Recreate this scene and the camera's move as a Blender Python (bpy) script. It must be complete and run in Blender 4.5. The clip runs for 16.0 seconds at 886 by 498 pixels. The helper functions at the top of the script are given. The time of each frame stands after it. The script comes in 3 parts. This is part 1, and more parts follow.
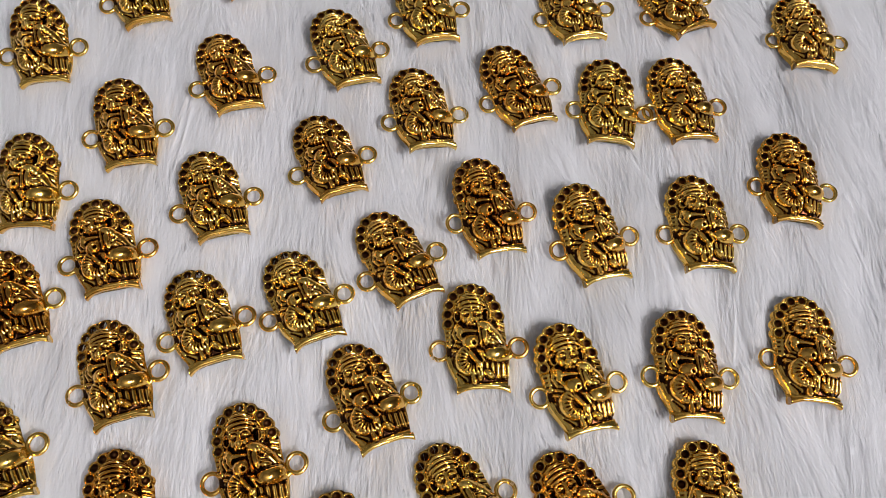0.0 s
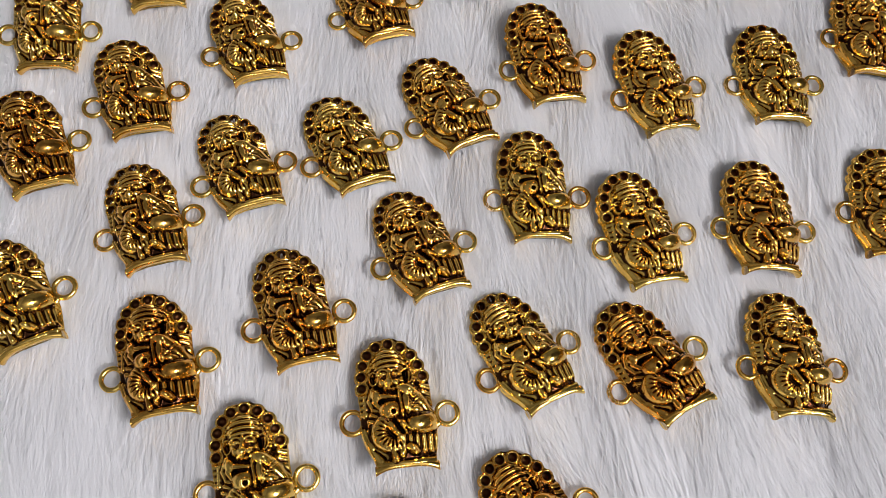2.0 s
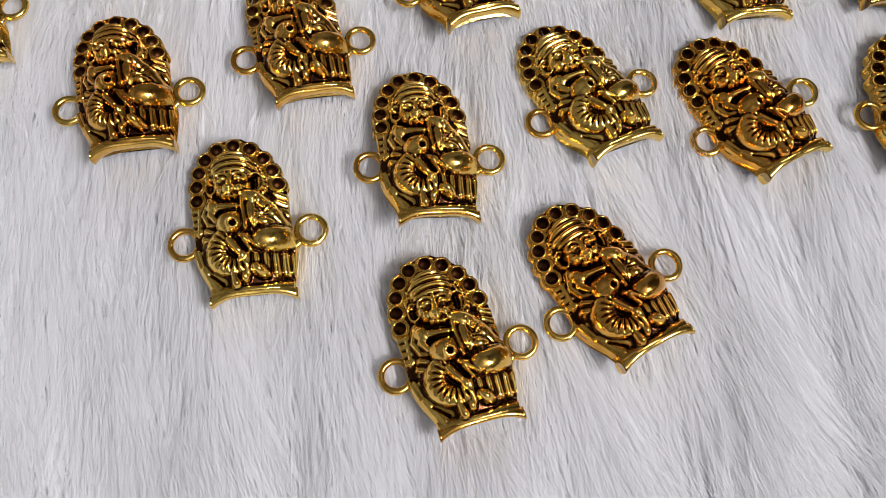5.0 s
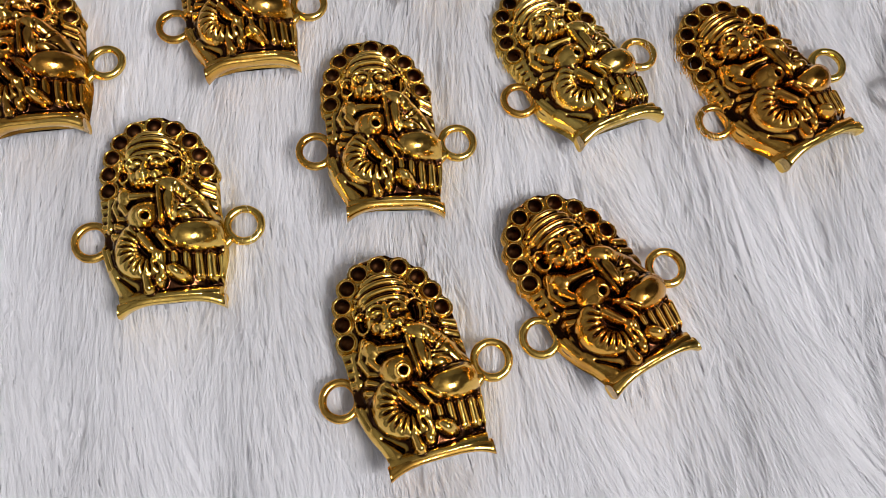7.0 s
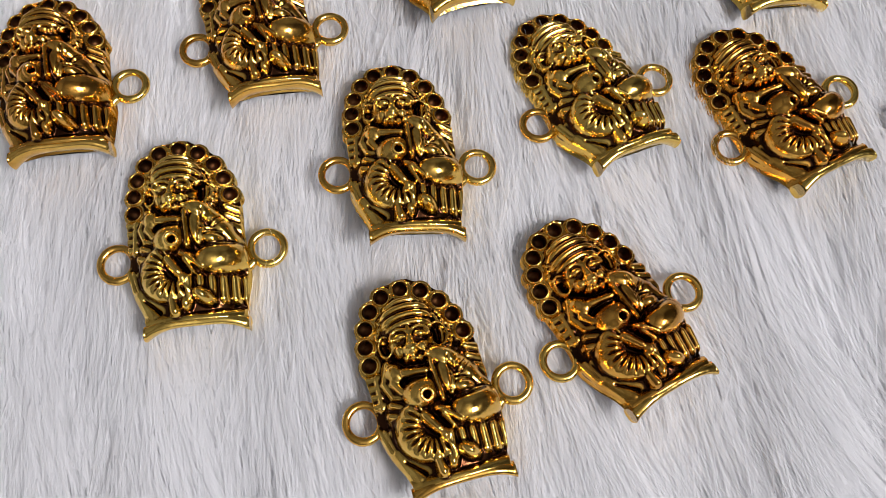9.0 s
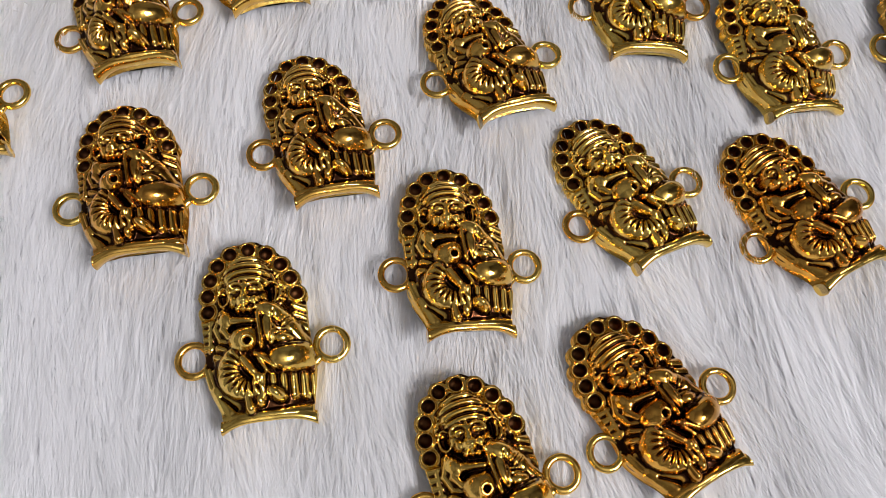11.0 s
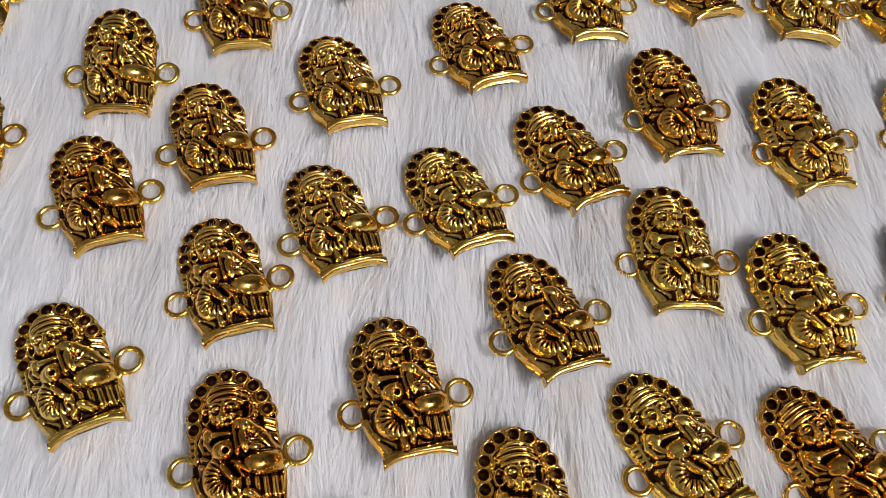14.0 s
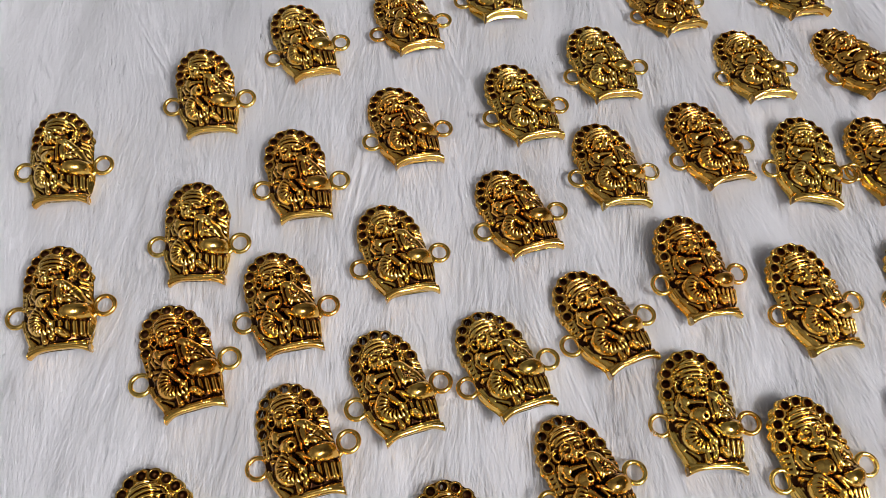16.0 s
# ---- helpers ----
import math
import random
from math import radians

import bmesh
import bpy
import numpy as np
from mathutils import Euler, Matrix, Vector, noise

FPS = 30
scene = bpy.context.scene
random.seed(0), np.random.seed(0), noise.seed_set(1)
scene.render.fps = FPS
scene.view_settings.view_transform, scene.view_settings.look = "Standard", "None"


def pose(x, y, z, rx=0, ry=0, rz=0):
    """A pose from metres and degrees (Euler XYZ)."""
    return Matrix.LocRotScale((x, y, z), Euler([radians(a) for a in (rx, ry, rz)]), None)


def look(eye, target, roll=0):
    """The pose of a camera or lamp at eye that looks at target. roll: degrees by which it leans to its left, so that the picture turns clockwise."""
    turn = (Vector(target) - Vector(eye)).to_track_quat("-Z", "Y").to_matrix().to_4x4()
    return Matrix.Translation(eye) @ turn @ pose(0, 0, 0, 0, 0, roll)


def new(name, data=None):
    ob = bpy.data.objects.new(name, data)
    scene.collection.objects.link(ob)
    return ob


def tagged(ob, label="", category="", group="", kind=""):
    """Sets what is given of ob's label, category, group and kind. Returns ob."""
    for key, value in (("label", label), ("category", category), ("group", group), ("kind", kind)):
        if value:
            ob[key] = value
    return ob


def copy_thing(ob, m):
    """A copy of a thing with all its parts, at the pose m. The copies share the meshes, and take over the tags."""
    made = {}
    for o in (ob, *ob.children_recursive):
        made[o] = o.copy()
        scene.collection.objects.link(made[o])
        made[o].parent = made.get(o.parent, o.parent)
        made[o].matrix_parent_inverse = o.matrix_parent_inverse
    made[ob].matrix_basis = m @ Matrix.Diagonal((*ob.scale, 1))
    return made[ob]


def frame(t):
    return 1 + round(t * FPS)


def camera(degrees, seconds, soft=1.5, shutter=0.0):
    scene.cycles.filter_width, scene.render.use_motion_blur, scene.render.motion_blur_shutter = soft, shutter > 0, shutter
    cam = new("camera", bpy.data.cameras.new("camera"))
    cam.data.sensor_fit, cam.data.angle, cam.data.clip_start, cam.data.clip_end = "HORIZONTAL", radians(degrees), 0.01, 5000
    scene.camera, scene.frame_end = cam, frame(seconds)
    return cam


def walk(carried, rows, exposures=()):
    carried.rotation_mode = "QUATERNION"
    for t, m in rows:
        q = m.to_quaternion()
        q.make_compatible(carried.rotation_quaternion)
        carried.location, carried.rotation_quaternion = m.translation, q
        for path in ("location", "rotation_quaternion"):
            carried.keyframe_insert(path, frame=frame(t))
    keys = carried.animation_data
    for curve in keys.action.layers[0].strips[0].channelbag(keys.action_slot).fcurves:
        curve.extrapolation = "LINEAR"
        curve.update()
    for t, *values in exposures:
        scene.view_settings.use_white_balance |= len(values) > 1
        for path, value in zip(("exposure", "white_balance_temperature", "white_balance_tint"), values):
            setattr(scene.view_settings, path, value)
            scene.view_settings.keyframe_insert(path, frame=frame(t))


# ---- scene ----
cam = camera(60.0, 16.0, soft=0.8)
# seconds, eye in metres, yaw, pitch and roll in degrees
PATH = [
    (0.0, 0.0024, -0.0036, 0.1659, 1.70, -67.49, 5.38),
    (0.5, -0.0004, -0.0088, 0.1594, 1.62, -68.14, 5.54),
    (1.0, -0.0059, -0.0169, 0.1503, 1.16, -68.55, 6.14),
    (1.5, -0.0064, -0.0215, 0.1508, 1.30, -68.92, 6.12),
    (2.0, -0.0063, -0.0253, 0.1444, 0.55, -69.57, 6.88),
    (2.5, -0.0085, -0.0296, 0.1406, 0.76, -69.70, 6.91),
    (3.0, -0.0095, -0.0369, 0.1340, 0.37, -69.61, 7.39),
    (3.5, -0.0119, -0.0410, 0.1241, 0.99, -70.70, 7.00),
    (4.0, -0.0093, -0.0452, 0.1179, 1.62, -71.14, 6.59),
    (4.5, -0.0107, -0.0515, 0.1113, 1.30, -71.58, 6.95),
    (5.0, -0.0051, -0.0522, 0.1032, 2.92, -71.89, 5.43),
    (5.2, -0.0033, -0.0522, 0.0987, 2.94, -72.02, 5.44),
    (7.3, -0.0000, -0.0458, 0.0866, 3.68, -71.64, 4.90),
    (7.5, -0.0004, -0.0455, 0.0865, 3.42, -72.05, 5.24),
    (8.0, -0.0007, -0.0447, 0.0857, 3.86, -72.00, 4.77),
    (8.2, -0.0018, -0.0453, 0.0859, 3.75, -71.80, 4.85),
    (10.3, -0.0045, -0.0450, 0.0923, 1.96, -71.07, 7.04),
    (10.5, -0.0056, -0.0433, 0.0921, 2.92, -71.09, 6.01),
    (11.0, -0.0118, -0.0400, 0.0984, 2.47, -69.40, 6.36),
    (11.5, -0.0131, -0.0369, 0.1029, 2.85, -67.97, 5.83),
    (12.0, -0.0151, -0.0334, 0.1076, 3.50, -66.65, 5.14),
    (12.5, -0.0203, -0.0298, 0.1120, 3.08, -65.50, 5.48),
    (13.0, -0.0237, -0.0279, 0.1139, 3.57, -64.96, 4.95),
    (13.5, -0.0233, -0.0245, 0.1164, 4.46, -64.52, 4.11),
    (14.0, -0.0261, -0.0224, 0.1215, 4.12, -63.31, 4.29),
    (14.5, -0.0276, -0.0210, 0.1251, 4.12, -62.53, 4.27),
    (15.0, -0.0283, -0.0174, 0.1287, 4.02, -61.95, 4.20),
    (15.5, -0.0325, -0.0145, 0.1388, 4.39, -60.99, 3.87),
    (16.0, -0.0380, -0.0103, 0.1466, 4.98, -60.09, 3.28),
]


def eye_pose(x, y, z, yaw, pitch, roll):
    a, b = radians(yaw), radians(pitch)
    ahead = Vector((-math.sin(a) * math.cos(b), math.cos(a) * math.cos(b), math.sin(b)))
    eye = Vector((x, y, z))
    return look(eye, eye + ahead, roll)


walk(cam, [(t, eye_pose(*row)) for t, *row in PATH])

# ---- light: daylight through the window of a plain room ----
world = bpy.data.worlds.new("daylight")
scene.world = world
world.use_nodes = True
wn, wl = world.node_tree.nodes, world.node_tree.links
sky = wn.new("ShaderNodeTexSky")
sky.sky_type, sky.sun_disc = "NISHITA", False
sky.sun_elevation, sky.sun_rotation = radians(40), radians(200)
wn["Background"].inputs["Strength"].default_value = 0.1
wl.new(sky.outputs["Color"], wn["Background"].inputs["Color"])

WINDOW = dict(x=1.5, y=-0.75, z=1.95, w=1.0, h=1.0)
lamp = bpy.data.lights.new("window_light", "AREA")
lamp.shape, lamp.size, lamp.size_y = "RECTANGLE", WINDOW["w"], WINDOW["h"]
lamp.energy, lamp.color = 155.0, (0.99, 0.965, 0.985)
window_light = new("window_light", lamp)
window_light.matrix_world = look((WINDOW["x"] + 0.03, WINDOW["y"], WINDOW["z"]), (0.0, WINDOW["y"], WINDOW["z"]))
scene.view_settings.exposure = 0.0


# ---- materials ----
def material(name, rough=0.5, metal=0.0):
    m = bpy.data.materials.new(name)
    m.use_nodes = True
    n, l = m.node_tree.nodes, m.node_tree.links
    b = n["Principled BSDF"]
    b.inputs["Roughness"].default_value = rough
    b.inputs["Metallic"].default_value = metal
    return m, n, l, b


def noise_node(n, l, scale, detail=4.0, coords="Object"):
    tc = n.new("ShaderNodeTexCoord")
    t = n.new("ShaderNodeTexNoise")
    t.inputs["Scale"].default_value, t.inputs["Detail"].default_value = scale, detail
    l.new(tc.outputs[coords], t.inputs["Vector"])
    return t


def ramp_node(n, l, source, stops):
    r = n.new("ShaderNodeValToRGB")
    while len(r.color_ramp.elements) < len(stops):
        r.color_ramp.elements.new(0.5)
    for e, (p, c) in zip(r.color_ramp.elements, stops):
        e.position, e.color = p, (*c, 1)
    l.new(source, r.inputs["Fac"])
    return r


GOLD_TONES = [(0.30, (0.44, 0.21, 0.042)), (0.52, (0.82, 0.50, 0.115)), (0.90, (0.96, 0.68, 0.185))]
OXIDE_TONES = [(0.35, (0.020, 0.008, 0.004)), (0.60, (0.055, 0.021, 0.009)), (0.90, (0.13, 0.055, 0.020))]


def mix_colour(n, l, blend, factor, a, b):
    m = n.new("ShaderNodeMix")
    m.data_type, m.blend_type = "RGBA", blend
    if isinstance(factor, float):
        m.inputs["Factor"].default_value = factor
    else:
        l.new(factor, m.inputs["Factor"])
    l.new(a, m.inputs["A"])
    l.new(b, m.inputs["B"])
    return m.outputs["Result"]


def metal_material(name, kind):
    """Cast metal. gold: bare and polished; oxide: blackened; antique: oxide left everywhere but on the polished high
    parts of the relief, with crease shade painted in by the same tone.
    """
    m, n, l, b = material(name, 0.25, 1.0)
    info = n.new("ShaderNodeObjectInfo")
    stain = noise_node(n, l, 260.0, 5.0)
    shade = n.new("ShaderNodeMath")
    shade.operation = "MULTIPLY_ADD"
    l.new(info.outputs["Random"], shade.inputs[0])
    shade.inputs[1].default_value = 0.22
    l.new(stain.outputs["Fac"], shade.inputs[2])
    gold = ramp_node(n, l, shade.outputs[0], GOLD_TONES).outputs["Color"]
    tone = ramp_node(n, l, info.outputs["Random"], [(0.0, (1.0, 0.88, 0.72)), (0.35, (1.0, 0.97, 0.92)), (1.0, (0.96, 1.0, 0.95))])
    gold = mix_colour(n, l, "MULTIPLY", 1.0, gold, tone.outputs["Color"])
    oxide = ramp_node(n, l, shade.outputs[0], OXIDE_TONES).outputs["Color"]
    fine = noise_node(n, l, 1400.0, 3.0)
    rough = n.new("ShaderNodeMapRange")
    l.new(fine.outputs["Fac"], rough.inputs["Value"])
    rough.inputs["From Min"].default_value, rough.inputs["From Max"].default_value = 0.3, 0.7
    low, high = (0.35, 0.55) if kind == "oxide" else (0.11, 0.25)
    rough.inputs["To Min"].default_value, rough.inputs["To Max"].default_value = low, high
    l.new(rough.outputs["Result"], b.inputs["Roughness"])
    # the oxide tone doubles as painted shade in the creases of the relief
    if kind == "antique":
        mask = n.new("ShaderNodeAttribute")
        mask.attribute_name = "polish_shade"
        worn_shade = n.new("ShaderNodeMath")
        worn_shade.operation = "MULTIPLY_ADD"
        l.new(fine.outputs["Fac"], worn_shade.inputs[0])
        worn_shade.inputs[1].default_value = 0.5
        l.new(mask.outputs["Fac"], worn_shade.inputs[2])
        edge = ramp_node(n, l, worn_shade.outputs[0], [(0.52, (0, 0, 0)), (0.88, (1, 1, 1))])
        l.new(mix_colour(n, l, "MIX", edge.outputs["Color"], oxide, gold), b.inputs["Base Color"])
    else:
        l.new(gold if kind == "gold" else oxide, b.inputs["Base Color"])
    bm_ = n.new("ShaderNodeBump")
    bm_.inputs["Strength"].default_value, bm_.inputs["Distance"].default_value = 0.35, 0.00012
    l.new(fine.outputs["Fac"], bm_.inputs["Height"])
    l.new(bm_.outputs["Normal"], b.inputs["Normal"])
    return m


GOLD = metal_material("bare_gold", "gold")
OXIDE = metal_material("blackened_brass", "oxide")
ANTIQUE = metal_material("antique_gold", "antique")


def fur_material():
    m, n, l, b = material("white_plush_fibre", 0.55)
    tint = noise_node(n, l, 14.0, 3.0)
    geo = n.new("ShaderNodeNewGeometry")
    add = n.new("ShaderNodeMath")
    add.operation = "MULTIPLY_ADD"
    l.new(geo.outputs["Random Per Island"], add.inputs[0])
    add.inputs[1].default_value = 0.5
    l.new(tint.outputs["Fac"], add.inputs[2])
    r = ramp_node(n, l, add.outputs[0], [(0.25, (0.90, 0.90, 0.915)), (0.7, (0.94, 0.94, 0.95)), (1.0, (0.96, 0.96, 0.97))])
    l.new(r.outputs["Color"], b.inputs["Base Color"])
    b.inputs["Specular IOR Level"].default_value = 0.25
    thin = n.new("ShaderNodeBsdfTranslucent")
    l.new(r.outputs["Color"], thin.inputs["Color"])
    mix = n.new("ShaderNodeMixShader")
    mix.inputs["Fac"].default_value = 0.65
    l.new(b.outputs["BSDF"], mix.inputs[1])
    l.new(thin.outputs["BSDF"], mix.inputs[2])
    l.new(mix.outputs["Shader"], n["Material Output"].inputs["Surface"])
    return m


FUR = fur_material()


def plain_material(name, lo, hi, scale, rough):
    m, n, l, b = material(name, rough)
    t = noise_node(n, l, scale, 6.0)
    r = ramp_node(n, l, t.outputs["Fac"], [(0.3, lo), (0.7, hi)])
    l.new(r.outputs["Color"], b.inputs["Base Color"])
    bm_ = n.new("ShaderNodeBump")
    bm_.inputs["Strength"].default_value, bm_.inputs["Distance"].default_value = 0.3, 0.002
    l.new(t.outputs["Fac"], bm_.inputs["Height"])
    l.new(bm_.outputs["Normal"], b.inputs["Normal"])
    return m


BACKING = plain_material("fur_backing_cloth", (0.78, 0.77, 0.79), (0.86, 0.85, 0.88), 90.0, 0.9)
PLASTER = plain_material("wall_plaster", (0.12, 0.12, 0.12), (0.16, 0.16, 0.16), 6.0, 0.85)
CEILING = plain_material("ceiling_paint", (0.17, 0.17, 0.17), (0.21, 0.21, 0.21), 4.0, 0.9)
FLOOR = plain_material("floor_boards", (0.16, 0.10, 0.06), (0.26, 0.17, 0.10), 9.0, 0.45)


# ---- mesh helpers ----
def mesh_object(name, verts, faces, mats, smooth=True, slots=None):
    me = bpy.data.meshes.new(name)
    me.from_pydata(verts, [], faces)
    for m in mats:
        me.materials.append(m)
    me.polygons.foreach_set("use_smooth", [smooth] * len(faces))
    if slots is not None:
        me.polygons.foreach_set("material_index", slots)
    me.update()
    return new(name, me)


def box(name, lo, hi, mat):
    bm = bmesh.new()
    bmesh.ops.create_cube(bm, size=1.0)
    size, mid = Vector(hi) - Vector(lo), (Vector(hi) + Vector(lo)) / 2
    for v in bm.verts:
        v.co = Vector((v.co.x * size.x, v.co.y * size.y, v.co.z * size.z)) + mid
    me = bpy.data.meshes.new(name)
    bm.to_mesh(me)
    bm.free()
    me.materials.append(mat)
    return new(name, me)


# ---- the plain room ----
FLOOR_Z = -0.0125
W, E, S, N, TOP = -1.8, WINDOW["x"], -1.7, 1.8, 2.75
tagged(box("floor", (W - 0.1, S - 0.1, FLOOR_Z - 0.1), (E + 0.1, N + 0.1, FLOOR_Z), FLOOR), "plain brown floor under the white fur rug", "floor", kind="structure")
tagged(box("ceiling", (W - 0.1, S - 0.1, TOP), (E + 0.1, N + 0.1, TOP + 0.1), CEILING), "plain grey painted ceiling of the room", "ceiling", kind="structure")
tagged(box("wall_west", (W - 0.1, S, FLOOR_Z), (W, N, TOP), PLASTER), "plain grey plaster wall of the room", "wall", kind="structure")
tagged(box("wall_south", (W - 0.1, S - 0.1, FLOOR_Z), (E + 0.1, S, TOP), PLASTER), "plain grey plaster wall of the room", "wall", kind="structure")
tagged(box("wall_north", (W - 0.1, N, FLOOR_Z), (E + 0.1, N + 0.1, TOP), PLASTER), "plain grey plaster wall of the room", "wall", kind="structure")


def window_wall():
    y0, y1 = WINDOW["y"] - WINDOW["w"] / 2, WINDOW["y"] + WINDOW["w"] / 2
    z0, z1 = WINDOW["z"] - WINDOW["h"] / 2, WINDOW["z"] + WINDOW["h"] / 2
    ys, zs = [S, y0, y1, N], [FLOOR_Z, z0, z1, TOP]
    verts, faces = [], []
    for x in (E + 0.1, E):
        verts += [(x, y, z) for z in zs for y in ys]
    for k in range(3):
        for i in range(3):
            if (i, k) == (1, 1):
                continue
            a = k * 4 + i
            faces += [(a, a + 1, a + 5, a + 4), (16 + a, 16 + a + 4, 16 + a + 5, 16 + a + 1)]
    for a, b in ((5, 6), (6, 10), (10, 9), (9, 5), (0, 1), (1, 2), (2, 3), (3, 7), (7, 11), (11, 15), (15, 14), (14, 13), (13, 12), (12, 8), (8, 4), (4, 0)):
        faces.append((a, b, b + 16, a + 16))
    return mesh_object("wall_east", verts, faces, [PLASTER], smooth=False)


tagged(window_wall(), "plain grey plaster wall with a high window opening", "wall", kind="structure")

# ---- where the charms lie ----
# each: x, y in cm, turn and tip-up of the arch in degrees
BACK_ROWS = [(3.92, 16.93, 23.0, 0.0), (0.47, 15.75, 29.2, 0.0), (-4.25, 15.43, 23.3, 0.0), (5.50, 14.39, 31.6, 0.0), (-6.29, 13.92, 25.3, 0.0), (9.04, 13.79, 4.4, 0.0), (2.74, 13.77, 18.3, 0.0), (-1.12, 13.18, 19.2, 3.8), (-8.78, 12.68, 25.5, 7.0), (-3.04, 11.53, 24.4, 3.7)]
FAR_ROWS = [(5.72, 11.15, 13.4, 4.5), (1.51, 11.02, 25.2, 4.9), (3.80, 10.81, 1.8, 5.0), (-10.73, 10.58, 17.5, 11.5), (-5.80, 10.38, 24.1, 1.4), (-0.83, 9.98, 16.8, 1.0), (8.38, 9.21, 2.0, 4.5), (-7.98, 8.55, 18.5, 7.0), (-2.89, 8.36, 25.8, -2.3), (-13.44, 8.14, 15.0, 9.0), (6.14, 7.70, 7.8, 4.3), (1.09, 7.46, 18.5, 9.5)]
MIDDLE_ROWS = [(3.57, 7.12, 20.3, 10.5), (-5.41, 6.93, 23.4, -0.9), (-9.82, 6.67, 11.7, 8.5), (-0.85, 5.95, 31.7, -0.3), (-7.54, 5.31, 23.0, 0.6), (8.49, 4.85, 1.4, 5.0), (-12.15, 4.68, 18.5, 5.5), (-2.83, 4.69, 28.8, -4.5), (1.11, 4.22, 9.4, 4.7), (5.82, 4.17, 6.2, 4.6), (-4.94, 3.92, 27.3, -3.1), (-9.23, 3.79, 28.0, 2.6)]
NEAR_ROWS = [(3.37, 3.59, 18.7, 8.1), (-1.04, 2.67, 27.3, -3.9), (-6.54, 2.50, 25.1, -3.0), (6.32, 1.32, 6.0, 0.8), (-3.25, 1.01, 20.8, -0.3), (3.71, 0.96, 36.1, 0.8), (1.23, 0.81, 33.0, -2.2), (-8.54, 0.56, 33.9, 0.1), (-5.62, -0.26, 20.0, -1.6), (-1.06, -0.58, 13.9, -0.3), (-3.42, -2.09, 16.9, 1.7), (1.77, -2.15, 37.4, 0.1), (-0.25, -3.37, 23.8, 0.1)]
CHARMS = BACK_ROWS + FAR_ROWS + MIDDLE_ROWS + NEAR_ROWS

# ---- the fur rug ----
CM = 0.01
RUG = dict(x0=-75.0, x1=70.0, y0=-60.0, y1=85.0)


def rug_height(x, y):
    """Height of the cloth under the pile, in cm."""
    return -0.60 + 0.08 * np.sin(x * 0.55 + 0.8 * np.sin(y * 0.31)) * np.cos(y * 0.43 + 0.5) + 0.05 * np.sin(x * 1.3 + y * 0.9)


def rug_backing():
    nx, ny = 100, 94
    xs, ys = np.linspace(RUG["x0"], RUG["x1"], nx), np.linspace(RUG["y0"], RUG["y1"], ny)
    gx, gy = np.meshgrid(xs, ys)
    top = np.stack([gx, gy, rug_height(gx, gy)], -1).reshape(-1, 3) * CM
    low = top.copy()
    low[:, 2] = FLOOR_Z
    faces = []
    n = nx * ny
    for j in range(ny - 1):
        for i in range(nx - 1):
            a = j * nx + i
            faces.append((a, a + 1, a + nx + 1, a + nx))
    rim = [i for i in range(nx)] + [j * nx + nx - 1 for j in range(1, ny)] + [(ny - 1) * nx + i for i in range(nx - 2, -1, -1)] + [j * nx for j in range(ny - 2, 0, -1)]
    for a, b in zip(rim, rim[1:] + rim[:1]):
        faces.append((a, a + n, b + n, b))
    verts = np.concatenate([top, low])
    return mesh_object("fur_rug", verts.tolist(), faces, [BACKING])


rug = tagged(rug_backing(), "white long-pile faux fur rug, brushed one way, under the charms", "rug")


def pressed(x, y, z):
    """The pile is flattened where a charm's body lies on it."""
    for cx, cy, turn, tip in CHARMS:
        c, s = math.cos(radians(turn)), math.sin(radians(turn))
        u, v = (x - cx) * c + (y - cy) * s, -(x - cx) * s + (y - cy) * c
        inside = ((u + 0.06) / 0.82) ** 4 + ((v - 0.33) / 1.28) ** 4 < 1
        z = np.where(inside, np.minimum(z, -0.20), z)
    return z


